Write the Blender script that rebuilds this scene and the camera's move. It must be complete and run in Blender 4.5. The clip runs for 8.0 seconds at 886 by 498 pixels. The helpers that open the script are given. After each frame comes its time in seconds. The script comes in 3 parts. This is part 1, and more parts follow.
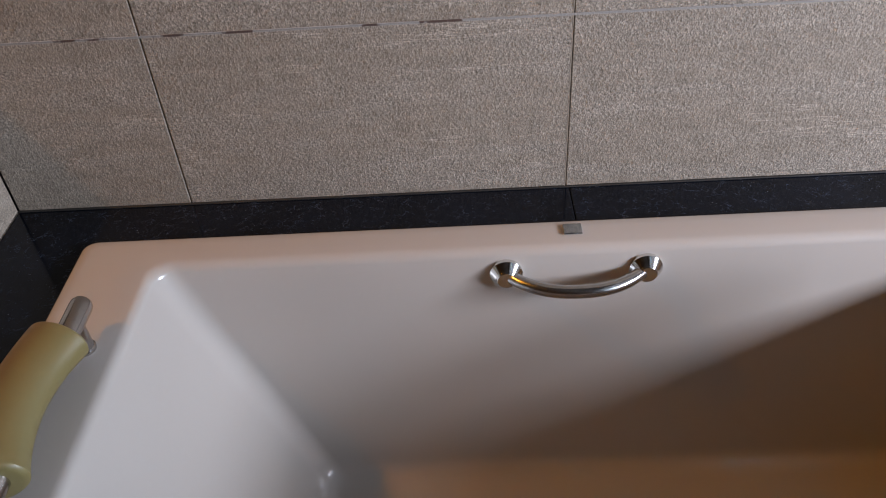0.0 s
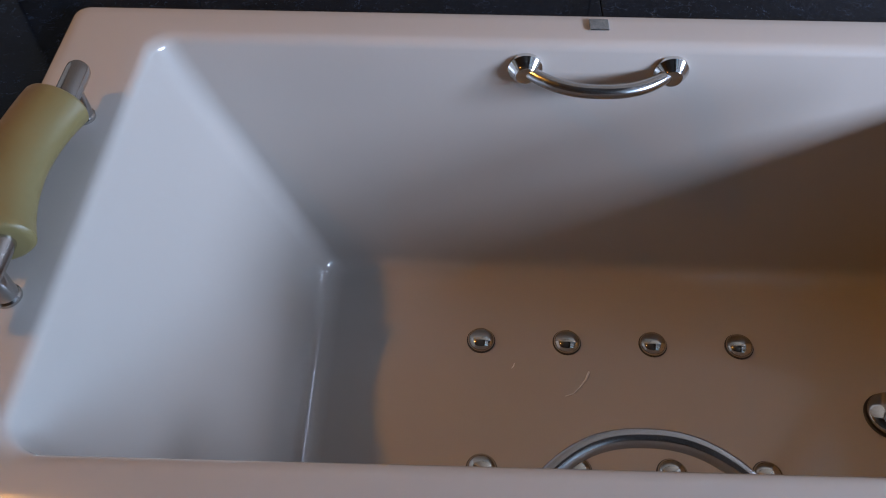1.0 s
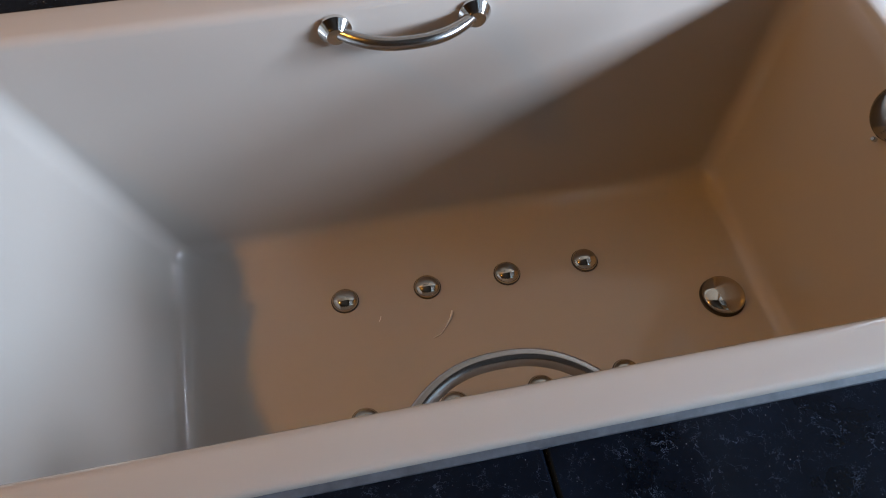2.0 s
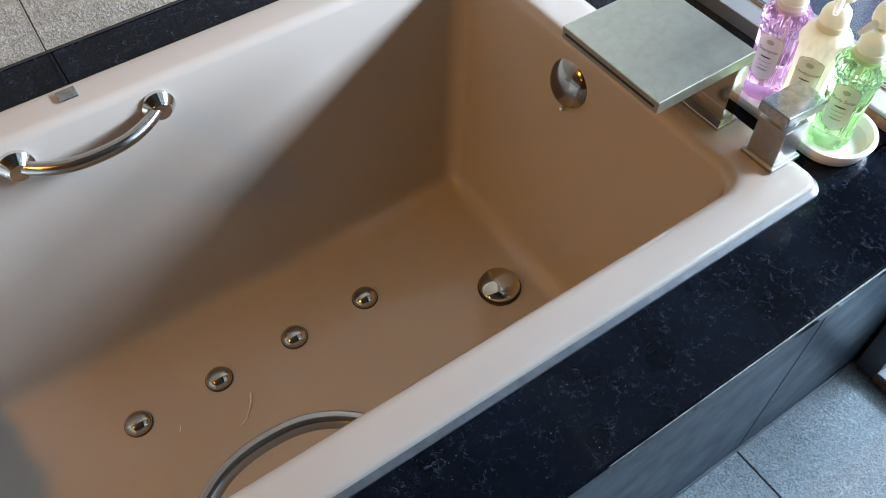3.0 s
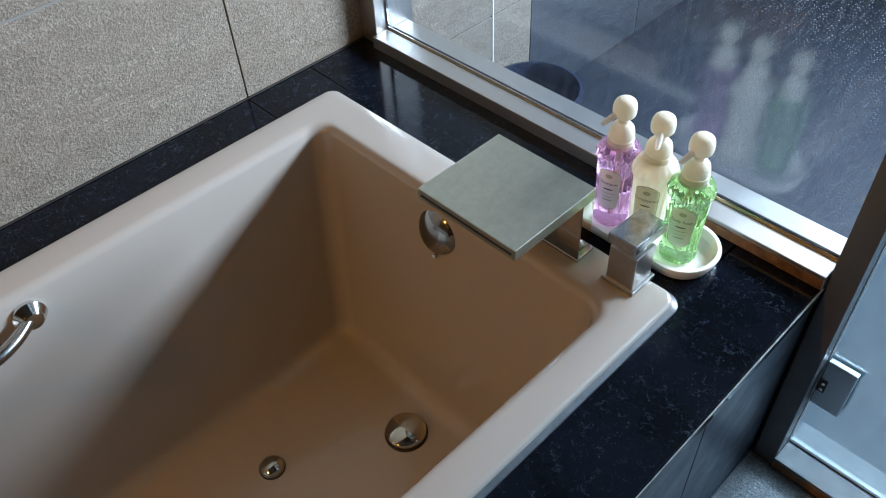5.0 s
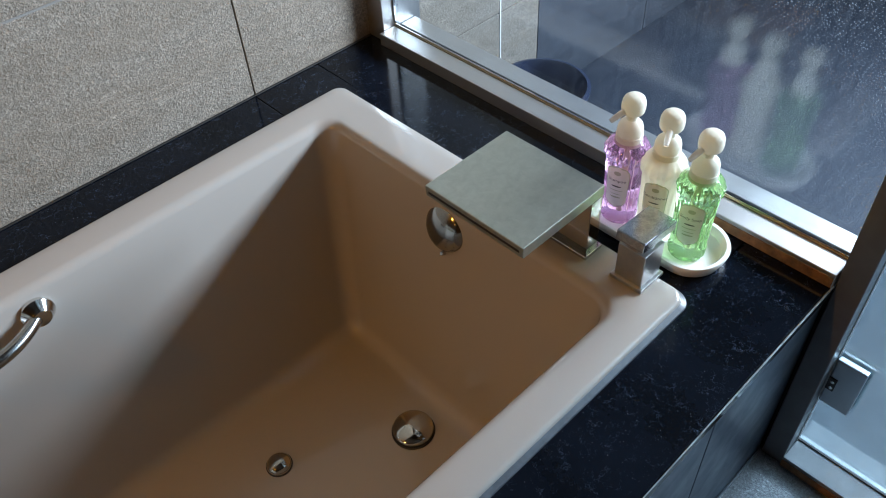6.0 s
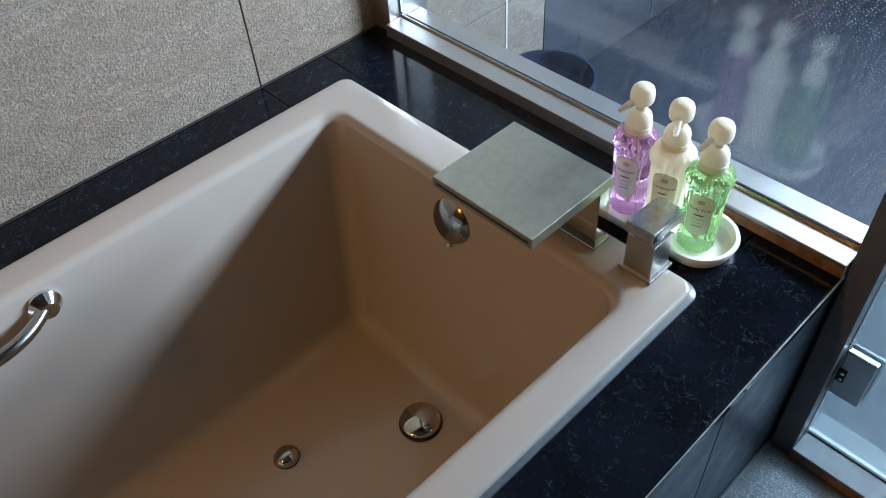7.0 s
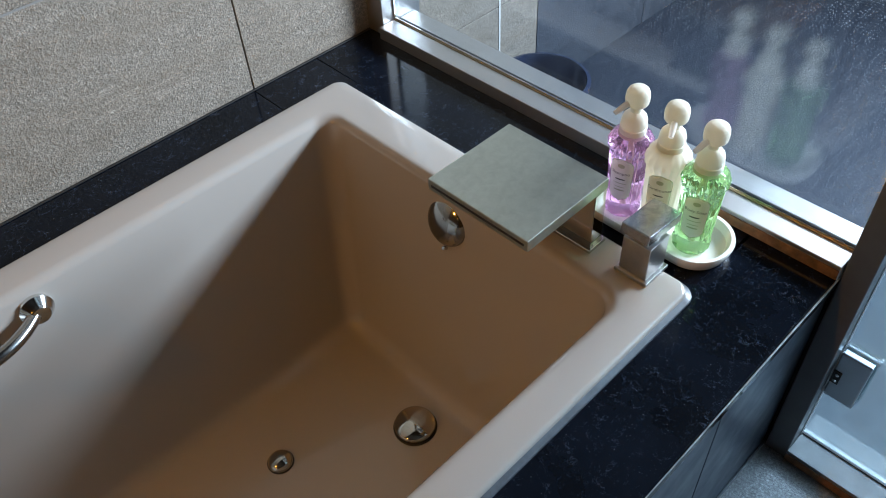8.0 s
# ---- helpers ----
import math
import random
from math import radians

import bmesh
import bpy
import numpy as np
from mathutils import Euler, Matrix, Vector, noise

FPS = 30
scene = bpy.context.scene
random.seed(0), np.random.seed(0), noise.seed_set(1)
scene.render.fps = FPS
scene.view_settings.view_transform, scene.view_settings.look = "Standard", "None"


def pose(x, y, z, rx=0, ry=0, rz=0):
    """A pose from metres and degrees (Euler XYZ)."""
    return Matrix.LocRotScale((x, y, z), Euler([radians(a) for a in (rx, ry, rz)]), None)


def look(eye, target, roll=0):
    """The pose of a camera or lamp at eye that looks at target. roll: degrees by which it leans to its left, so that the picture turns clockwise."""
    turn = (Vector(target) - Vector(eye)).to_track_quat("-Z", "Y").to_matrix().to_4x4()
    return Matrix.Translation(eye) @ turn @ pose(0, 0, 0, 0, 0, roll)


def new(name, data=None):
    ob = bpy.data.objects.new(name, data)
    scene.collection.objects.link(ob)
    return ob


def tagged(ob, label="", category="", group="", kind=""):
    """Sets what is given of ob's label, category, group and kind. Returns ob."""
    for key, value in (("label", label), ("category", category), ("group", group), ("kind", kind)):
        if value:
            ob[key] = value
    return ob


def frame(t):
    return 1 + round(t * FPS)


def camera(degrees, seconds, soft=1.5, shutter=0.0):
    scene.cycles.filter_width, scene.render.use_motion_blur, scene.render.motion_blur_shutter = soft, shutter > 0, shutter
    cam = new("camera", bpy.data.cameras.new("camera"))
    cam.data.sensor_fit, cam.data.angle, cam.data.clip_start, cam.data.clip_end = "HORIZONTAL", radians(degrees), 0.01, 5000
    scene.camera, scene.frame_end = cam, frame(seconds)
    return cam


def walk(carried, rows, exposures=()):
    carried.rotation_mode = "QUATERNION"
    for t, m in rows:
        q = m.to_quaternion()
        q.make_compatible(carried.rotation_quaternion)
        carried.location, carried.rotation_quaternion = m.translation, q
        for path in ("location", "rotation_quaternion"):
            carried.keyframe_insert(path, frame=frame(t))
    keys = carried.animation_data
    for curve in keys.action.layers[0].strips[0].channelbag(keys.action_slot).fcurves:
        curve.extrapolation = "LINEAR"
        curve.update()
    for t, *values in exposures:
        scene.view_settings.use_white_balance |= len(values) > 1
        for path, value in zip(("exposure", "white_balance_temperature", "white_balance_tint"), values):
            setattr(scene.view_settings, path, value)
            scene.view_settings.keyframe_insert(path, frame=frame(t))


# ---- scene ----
cam = camera(57.5, 8.0, soft=1.0)
PATH = [
    (0, (0.582, -0.942, 0.749), (0.517, 0.588, -0.536), -4.1),
    (0.2, (0.613, -0.939, 0.757), (0.462, 0.504, -0.62), -5.3),
    (0.5, (0.579, -0.943, 0.728), (0.454, 0.399, -0.75), -3.0),
    (1, (0.541, -0.945, 0.703), (0.514, 0.262, -0.891), 0.3),
    (1.2, (0.538, -0.966, 0.697), (0.551, 0.208, -0.922), 1.6),
    (2.3, (0.612, -0.97, 0.74), (1.001, 0.092, -0.91), 1.4),
    (2.5, (0.644, -0.982, 0.744), (1.103, 0.067, -0.896), 0.2),
    (3, (0.707, -1.007, 0.751), (1.352, 0.003, -0.85), -1.9),
    (3.5, (0.737, -1.015, 0.764), (1.539, -0.023, -0.777), -2.6),
    (4, (0.764, -1.011, 0.807), (1.658, -0.006, -0.673), -2.9),
    (4.5, (0.763, -1.016, 0.81), (1.709, 0.02, -0.615), -3.3),
    (6, (0.762, -1.013, 0.807), (1.692, 0.034, -0.621), -3.8),
    (6.5, (0.762, -1.011, 0.805), (1.684, 0.035, -0.628), -4.0),
    (7, (0.76, -1.009, 0.802), (1.673, 0.038, -0.637), -4.3),
    (7.5, (0.758, -1.007, 0.799), (1.661, 0.037, -0.648), -4.3),
    (8, (0.757, -1.004, 0.798), (1.691, 0.033, -0.635), -3.8),
]
EXPOSURES = [(0, -0.24, 7200, 24), (0.5, -0.25, 6050, 20), (1, -0.22, 6000, 20), (2.4, 0.22, 6800, 14), (3, 0.42, 6650, 12), (3.5, 0.5, 6550, 11), (4.5, -0.05, 6500, 9), (6, -0.25, 6500, 9), (8, -0.25, 6500, 9)]
walk(cam, [(t, look(eye, target, roll)) for t, eye, target, roll in PATH], EXPOSURES)

# ---- world and light ----
world = bpy.data.worlds.new("sky")
scene.world = world
world.use_nodes = True
wn = world.node_tree.nodes
sky = wn.new("ShaderNodeTexSky")
sky.sky_type, sky.sun_disc, sky.sun_elevation, sky.sun_rotation = "NISHITA", False, radians(35), radians(60)
world.node_tree.links.new(sky.outputs[0], wn["Background"].inputs[0])
wn["Background"].inputs[1].default_value = 0.1


def lamp(name, kind, place, target, power, colour, size=0.1, size_y=None):
    data = bpy.data.lights.new(name, kind)
    data.energy, data.color = power, colour
    if kind == "AREA":
        data.shape, data.size, data.size_y = "RECTANGLE", size, size_y
    else:
        data.shadow_soft_size = size
    ob = new(name, data)
    ob.matrix_world = look(place, target)
    return ob


# daylight of the open side beyond the glass partition
lamp("daylight", "AREA", (3.36, -1.5, 0.93), (0.0, -1.5, 0.93), 285, (0.735, 0.90, 1.10), 1.6, 0.45)
# warm ceiling lights of the adjoining room, west of the bath
DOWNLIGHTS = [(-1.12, -0.36, 2.0), (-2.1, -1.4, 2.0)]
for spot, power in zip(DOWNLIGHTS, (84, 4)):
    lamp("downlight_bulb", "POINT", (spot[0], spot[1], 1.955), (spot[0], spot[1], 0), power, (1.0, 0.45, 0.06), 0.04)


# ---- materials ----
class Nodes:
    def __init__(self, name):
        self.mat = bpy.data.materials.new(name)
        self.mat.use_nodes = True
        self.tree = self.mat.node_tree
        self.bsdf = self.tree.nodes["Principled BSDF"]

    def add(self, kind, **values):
        n = self.tree.nodes.new("ShaderNode" + kind)
        for key, v in values.items():
            key = key.replace("_", " ")
            n.inputs[key].default_value = v
        return n

    def link(self, a, b):
        self.tree.links.new(a, b)

    def set(self, **values):
        for key, v in values.items():
            self.bsdf.inputs[key.replace("_", " ")].default_value = v
        return self

    def coords(self, scale=(1, 1, 1), spread=7.0):
        """Object coordinates, shifted from piece to piece."""
        tc, info = self.add("TexCoord"), self.add("ObjectInfo")
        mul = self.add("VectorMath")
        mul.operation = "MULTIPLY_ADD"
        self.link(info.outputs["Random"], mul.inputs[0])
        mul.inputs[1].default_value = (spread, spread * 1.7, spread * 0.6)
        self.link(tc.outputs["Object"], mul.inputs[2])
        m = self.add("Mapping")
        m.inputs["Scale"].default_value = scale
        self.link(mul.outputs[0], m.inputs["Vector"])
        return m.outputs[0]

    def noise(self, co, scale, detail=4.0, rough=0.55, distortion=0.0):
        n = self.add("TexNoise", Scale=scale, Detail=detail, Roughness=rough, Distortion=distortion)
        self.link(co, n.inputs["Vector"])
        return n.outputs["Fac"]

    def ramp(self, fac, stops):
        n = self.add("ValToRGB")
        e = n.color_ramp.elements
        while len(e) < len(stops):
            e.new(0.5)
        for el, (pos, col) in zip(e, stops):
            el.position = pos
            el.color = (*col, 1) if len(col) == 3 else col
        self.link(fac, n.inputs[0])
        return n.outputs[0]

    def mix(self, fac, a, b, how="MIX"):
        n = self.tree.nodes.new("ShaderNodeMix")
        n.data_type, n.blend_type = "RGBA", how
        for slot, v in ((0, fac), (6, a), (7, b)):
            if isinstance(v, bpy.types.NodeSocket):
                self.link(v, n.inputs[slot])
            else:
                n.inputs[slot].default_value = v if slot == 0 else (*v, 1)
        return n.outputs[2]

    def math(self, how, a, b):
        n = self.add("Math")
        n.operation = how
        for i, v in enumerate((a, b)):
            if isinstance(v, bpy.types.NodeSocket):
                self.link(v, n.inputs[i])
            else:
                n.inputs[i].default_value = v
        return n.outputs[0]

    def bump(self, height, strength, distance, before=None):
        n = self.add("Bump", Strength=strength, Distance=distance)
        self.link(height, n.inputs["Height"])
        if before is not None:
            self.link(before, n.inputs["Normal"])
        return n.outputs[0]

    def colour(self, socket):
        self.link(socket, self.bsdf.inputs["Base Color"])

    def rough(self, socket):
        self.link(socket, self.bsdf.inputs["Roughness"])

    def normal(self, socket):
        self.link(socket, self.bsdf.inputs["Normal"])


def stone_tile(name, light, dark, warm, bump=0.0016):
    """Riven stone look: sandy relief, drawn-out clouds, a few pale seams."""
    m = Nodes(name).set(Roughness=0.62)
    co, streak = m.coords(), m.coords((0.7, 6.0, 1.0))
    grain = m.noise(co, 330, 3, 0.7)
    relief = m.noise(co, 185, 4, 0.6)
    swell = m.noise(m.coords((1.0, 2.2, 1.0)), 26, 4, 0.55)
    bands = m.noise(streak, 2.6, 6, 0.62, 0.5)
    mid = tuple((a * 2 + b) / 3 for a, b in zip(light, dark))
    c = m.ramp(grain, [(0.36, tuple(v * 0.45 for v in mid)), (0.5, mid), (0.64, tuple(min(1, v * 1.35) for v in light))])
    c = m.mix(m.ramp(bands, [(0.40, (0, 0, 0)), (0.58, (0.8, 0.8, 0.8))]), c, warm)
    c = m.mix(0.3, c, m.ramp(swell, [(0.34, tuple(v * 1.1 for v in dark)), (0.64, light)]))
    vein = m.noise(m.coords((0.5, 5.0, 1.0)), 2.2, 8, 0.6, 0.35)
    line = m.ramp(vein, [(0.495, (0, 0, 0)), (0.5, (0.5, 0.5, 0.5)), (0.505, (0, 0, 0))])
    here = m.ramp(m.noise(co, 5.0, 3), [(0.5, (0, 0, 0)), (0.62, (1, 1, 1))])
    line = m.mix(1.0, line, here, "MULTIPLY")
    c = m.mix(line, c, tuple(min(1, v * 1.7) for v in light))
    sand = m.add("TexVoronoi", Scale=400.0, Randomness=1.0)
    m.link(co, sand.inputs["Vector"])
    tone = m.add("SeparateColor")
    m.link(sand.outputs["Color"], tone.inputs[0])
    c = m.mix(0.34, c, m.ramp(tone.outputs[0], [(0.05, (0.5,) * 3), (0.5, (1.0,) * 3), (0.95, (1.6,) * 3)]), "MULTIPLY")
    pits = m.ramp(m.noise(co, 150, 2, 0.5), [(0.68, (0, 0, 0)), (0.74, (0.5, 0.5, 0.5))])
    c = m.mix(pits, c, tuple(v * 0.55 for v in dark))
    m.colour(c)
    n = m.bump(swell, 0.6, bump * 2.0)
    n = m.bump(line, 0.5, bump * 0.8, n)
    n = m.bump(relief, 1.0, bump * 1.25, n)
    m.normal(m.bump(sand.outputs["Distance"], 0.6, bump * 0.4, n))
    m.rough(m.ramp(swell, [(0.3, (0.55,) * 3), (0.7, (0.75,) * 3)]))
    return m.mat


def granite():
    m = Nodes("black granite").set(Roughness=0.06, IOR=1.29)
    co = m.coords(spread=3.0)
    c = m.ramp(m.noise(co, 9, 5, 0.6), [(0.3, (0.0022, 0.0032, 0.0055)), (0.75, (0.006, 0.009, 0.016))])
    bent = m.add("TexNoise", Scale=30.0, Detail=6.0, Roughness=0.68)
    m.link(co, bent.inputs["Vector"])
    shove = m.add("VectorMath")
    shove.operation = "MULTIPLY_ADD"
    m.link(bent.outputs["Color"], shove.inputs[0])
    shove.inputs[1].default_value = (0.06, 0.06, 0.06)
    m.link(co, shove.inputs[2])
    # wispy broken threads at two sizes
    for scale, width, low, high, tint in ((48.0, 0.016, 0.50, 0.66, (0.095, 0.125, 0.185)), (105.0, 0.022, 0.54, 0.70, (0.06, 0.08, 0.12))):
        crack = m.add("TexVoronoi", Scale=scale)
        crack.feature = "DISTANCE_TO_EDGE"
        m.link(shove.outputs[0], crack.inputs["Vector"])
        line = m.ramp(crack.outputs["Distance"], [(0.002, (1, 1, 1)), (width, (0, 0, 0))])
        where = m.ramp(m.noise(co, scale * 0.9, 5, 0.7), [(low, (0, 0, 0)), (high, (1, 1, 1))])
        c = m.mix(m.mix(1.0, line, where, "MULTIPLY"), c, tint)
    cell = m.add("TexVoronoi", Scale=150.0)
    m.link(co, cell.inputs["Vector"])
    dot = m.ramp(cell.outputs["Distance"], [(0.05, (1, 1, 1)), (0.12, (0, 0, 0))])
    some = m.ramp(m.noise(co, 46, 3), [(0.52, (0.0, 0.0, 0.0)), (0.66, (0.9, 0.9, 0.9))])
    c = m.mix(m.mix(1.0, dot, some, "MULTIPLY"), c, (0.2, 0.22, 0.25))
    m.colour(c)
    m.rough(m.ramp(m.noise(co, 14, 5, 0.65), [(0.3, (0.09,) * 3), (0.75, (0.15,) * 3)]))
    return m.mat


def smeared_grout(name, pale, dark, share):
    """Filler wiped along a joint, worn away in short dark dashes."""
    m = Nodes(name).set(Roughness=0.7)
    dash = m.noise(m.coords((1, 1, 1)), 14, 4, 0.65)
    m.colour(m.mix(m.ramp(dash, [(share, (0, 0, 0)), (share + 0.05, (1, 1, 1))]), pale, dark))
    m.normal(m.bump(m.noise(m.coords(), 300, 3), 0.5, 0.001))
    return m.mat


def enamel():
    m = Nodes("white bath enamel").set(IOR=1.5, Coat_Weight=0.55, Coat_Roughness=0.025)
    co = m.coords(spread=0.0)
    c = m.ramp(m.noise(co, 3.0, 4), [(0.35, (0.398, 0.366, 0.330)), (0.7, (0.408, 0.376, 0.340))])
    m.colour(c)
    m.rough(m.ramp(m.noise(co, 17, 5, 0.6), [(0.3, (0.15,) * 3), (0.75, (0.23,) * 3)]))
    m.normal(m.bump(m.noise(co, 14, 2), 0.02, 0.002))
    return m.mat


def metal(name, base, rough, film=0.0, filmcol=(0.3, 0.31, 0.26), scale=60.0, bump=0.0, spread=0.12):
    m = Nodes(name).set(Metallic=1.0)
    co = m.coords(spread=2.0)
    cloud = m.noise(co, scale, 6, 0.65, 0.5)
    m.colour(m.mix(m.ramp(cloud, [(0.35, (0, 0, 0)), (0.7, (film,) * 3)]), base, filmcol))
    m.rough(m.ramp(m.noise(co, scale * 0.6, 5, 0.6), [(0.3, (rough * (1 - spread),) * 3), (0.75, (min(1, rough * (1 + 2 * spread)),) * 3)]))
    if bump:
        m.normal(m.bump(cloud, bump, 0.0005))
    return m.mat


def plain(name, base, rough, vary=0.12, scale=20.0, **more):
    m = Nodes(name).set(**more)
    co = m.coords(spread=3.0)
    m.colour(m.ramp(m.noise(co, scale, 5, 0.6), [(0.3, tuple(v * (1 - vary) for v in base)), (0.7, tuple(min(1, v * (1 + vary)) for v in base))]))
    m.rough(m.ramp(m.noise(co, scale * 2.3, 4), [(0.3, (rough * 0.8,) * 3), (0.7, (min(1, rough * 1.25),) * 3)]))
    return m.mat


def misted_glass():
    """Clear partition glass with dried drops and run marks."""
    m = Nodes("misted glass")
    co = m.coords((1, 1, 1), 0.0)
    runs = m.noise(m.coords((1, 1, 0.035), 0.0), 150, 3, 0.6)
    fog = m.noise(co, 4.0, 3, 0.5)
    flat, axes = m.add("CombineXYZ"), m.add("SeparateXYZ")
    m.link(co, axes.inputs[0])
    m.link(axes.outputs[1], flat.inputs[0])
    m.link(axes.outputs[2], flat.inputs[1])
    cell = m.add("TexVoronoi", Scale=235.0, Randomness=1.0)
    cell.voronoi_dimensions = "2D"
    m.link(flat.outputs[0], cell.inputs["Vector"])
    drop = m.ramp(cell.outputs["Distance"], [(0.10, (1, 1, 1)), (0.19, (0, 0, 0))])
    pick = m.add("SeparateColor")
    m.link(cell.outputs["Color"], pick.inputs[0])
    some = m.ramp(pick.outputs[0], [(0.45, (0.0,) * 3), (1.0, (0.26,) * 3)])
    haze = m.math("MULTIPLY", m.ramp(runs, [(0.42, (0.0005,) * 3), (0.72, (0.012,) * 3)]), m.ramp(fog, [(0.35, (0.3,) * 3), (0.7, (1.3,) * 3)]))
    fac = m.math("ADD", m.mix(1.0, drop, some, "MULTIPLY"), haze)
    seen, shine, edge, glass = m.add("BsdfTransparent"), m.add("BsdfGlossy"), m.add("LayerWeight", Blend=0.5), m.add("MixShader")
    seen.inputs[0].default_value = (0.93, 0.97, 1.0, 1)
    m.link(m.ramp(runs, [(0.3, (0.06,) * 3), (0.75, (0.11,) * 3)]), shine.inputs["Roughness"])
    m.link(m.ramp(edge.outputs["Facing"], [(0.0, (0.03,) * 3), (0.42, (0.07,) * 3), (0.75, (0.2,) * 3), (1.0, (0.9,) * 3)]), glass.inputs[0])
    m.link(seen.outputs[0], glass.inputs[1])
    m.link(shine.outputs[0], glass.inputs[2])
    lime, through_ = m.add("BsdfDiffuse"), m.add("BsdfTranslucent")
    lime.inputs[0].default_value = (0.62, 0.70, 0.80, 1)
    through_.inputs[0].default_value = (0.62, 0.70, 0.80, 1)
    both, out = m.add("MixShader"), m.add("MixShader")
    m.link(lime.outputs[0], both.inputs[1])
    m.link(through_.outputs[0], both.inputs[2])
    m.link(fac, out.inputs[0])
    m.link(glass.outputs[0], out.inputs[1])
    m.link(both.outputs[0], out.inputs[2])
    m.link(out.outputs[0], m.tree.nodes["Material Output"].inputs[0])
    return m.mat


def frosted_glass():
    m = Nodes("frosted glass").set(Base_Color=(0.42, 0.57, 0.63, 1), Transmission_Weight=0.6, IOR=1.45, Roughness=0.6)
    co = m.coords(spread=0.0)
    m.rough(m.ramp(m.noise(co, 40, 4), [(0.3, (0.5,) * 3), (0.7, (0.75,) * 3)]))
    m.normal(m.bump(m.noise(co, 260, 3), 0.2, 0.001))
    clear, both = m.add("BsdfTransparent"), m.add("MixShader")
    clear.inputs[0].default_value = (0.88, 0.96, 1.0, 1)
    both.inputs[0].default_value = 0.6
    m.link(m.bsdf.outputs[0], both.inputs[1])
    m.link(clear.outputs[0], both.inputs[2])
    m.link(both.outputs[0], m.tree.nodes["Material Output"].inputs[0])
    return m.mat


def thin(name, colour, glow, rough=0.5, clear=0.0):
    """Thin or milky stuff that light comes through, clear in part."""
    m = Nodes(name).set(Base_Color=(*colour, 1), Roughness=rough)
    lit, both = m.add("BsdfTranslucent"), m.add("MixShader")
    lit.inputs[0].default_value = (*colour, 1)
    both.inputs[0].default_value = glow
    m.link(m.bsdf.outputs[0], both.inputs[1])
    m.link(lit.outputs[0], both.inputs[2])
    seen, film = m.add("BsdfTransparent"), m.add("MixShader")
    film.inputs[0].default_value = clear
    m.link(both.outputs[0], film.inputs[1])
    m.link(seen.outputs[0], film.inputs[2])
    m.link(film.outputs[0], m.tree.nodes["Material Output"].inputs[0])
    return m.mat


def tinted(name, colour, rough=0.025, trans=0.9):
    m = Nodes(name).set(Base_Color=(*colour, 1), Transmission_Weight=trans, IOR=1.4, Roughness=rough)
    glow = m.add("BsdfTranslucent")
    glow.inputs[0].default_value = (*colour, 1)
    both = m.add("MixShader")
    both.inputs[0].default_value = 0.03
    m.link(m.bsdf.outputs[0], both.inputs[1])
    m.link(glow.outputs[0], both.inputs[2])
    m.link(both.outputs[0], m.tree.nodes["Material Output"].inputs[0])
    return m.mat


TILE = stone_tile("grey brown wall stone", (0.305, 0.260, 0.210), (0.150, 0.126, 0.099), (0.226, 0.183, 0.138))
# darker copy of TILE: fading light on the far wall, put into the colour
SHADED_TILE = stone_tile("wall stone with shade in its colour", (0.050, 0.058, 0.075), (0.026, 0.030, 0.040), (0.038, 0.044, 0.058))
FLOOR_TILE = stone_tile("grey floor stone", (0.26, 0.27, 0.28), (0.13, 0.135, 0.14), (0.2, 0.205, 0.21), 0.002)
GRANITE = granite()
ENAMEL = enamel()
CHROME = metal("chrome", (0.60, 0.59, 0.575), 0.06, 0.1, (0.6, 0.59, 0.57), 12)
JET = metal("bronzed chrome", (0.60, 0.55, 0.47), 0.06, 0.1, (0.52, 0.48, 0.41), 12)
CAP_CHROME = metal("dulled chrome", (0.40, 0.385, 0.36), 0.11, 0.1, (0.34, 0.33, 0.30), 12)
STEEL = metal("brushed steel", (0.50, 0.485, 0.47), 0.19, 0.1, (0.52, 0.5, 0.49), 10)
LIMED = metal("limescaled chrome", (0.54, 0.54, 0.455), 0.37, 0.7, (0.43, 0.43, 0.355), 80, 0.12, 0.1)
LIME_SPOT = metal("chrome with dried drops", (0.62, 0.65, 0.68), 0.2, 0.8, (0.30, 0.33, 0.36), 130, 0.35, 0.12)
ALUMINIUM = metal("satin aluminium", (0.54, 0.53, 0.515), 0.42, 0.25, (0.45, 0.44, 0.43), 14)
THRESHOLD = plain("dull aluminium", (0.17, 0.175, 0.18), 0.55, 0.1, 25)
HINGE = metal("grey zinc", (0.36, 0.39, 0.42), 0.35, 0.3, (0.3, 0.32, 0.34), 25)
POST = plain("dark grey anodised aluminium", (0.12, 0.128, 0.14), 0.4, 0.08, 30, Metallic=0.25)
SPOTTED = metal("water-marked chrome", (0.50, 0.50, 0.49), 0.34, 0.5, (0.38, 0.39, 0.40), 90, 0.1, 0.1)
FLANGE = metal("polished steel", (0.72, 0.71, 0.69), 0.12, 0.1, (0.6, 0.6, 0.58), 12)
GASKET = plain("dark rubber", (0.02, 0.018, 0.016), 0.5)
SEAL = plain("grey sealant", (0.075, 0.085, 0.10), 0.4, 0.3, 60)
GROUT = plain("dark grout", (0.045, 0.041, 0.038), 0.85, 0.3, 80)
WIPED = smeared_grout("wiped grey grout", (0.25, 0.235, 0.215), (0.075, 0.045, 0.036), 0.54)
TAN_GROUT = smeared_grout("tan grout", (0.33, 0.27, 0.21), (0.10, 0.075, 0.06), 0.62)
PILLOW = plain("olive gel foam", (0.172, 0.138, 0.055), 0.42, 0.03, 18)
CREAM = thin("ivory plastic", (0.86, 0.82, 0.70), 0.35, 0.3)
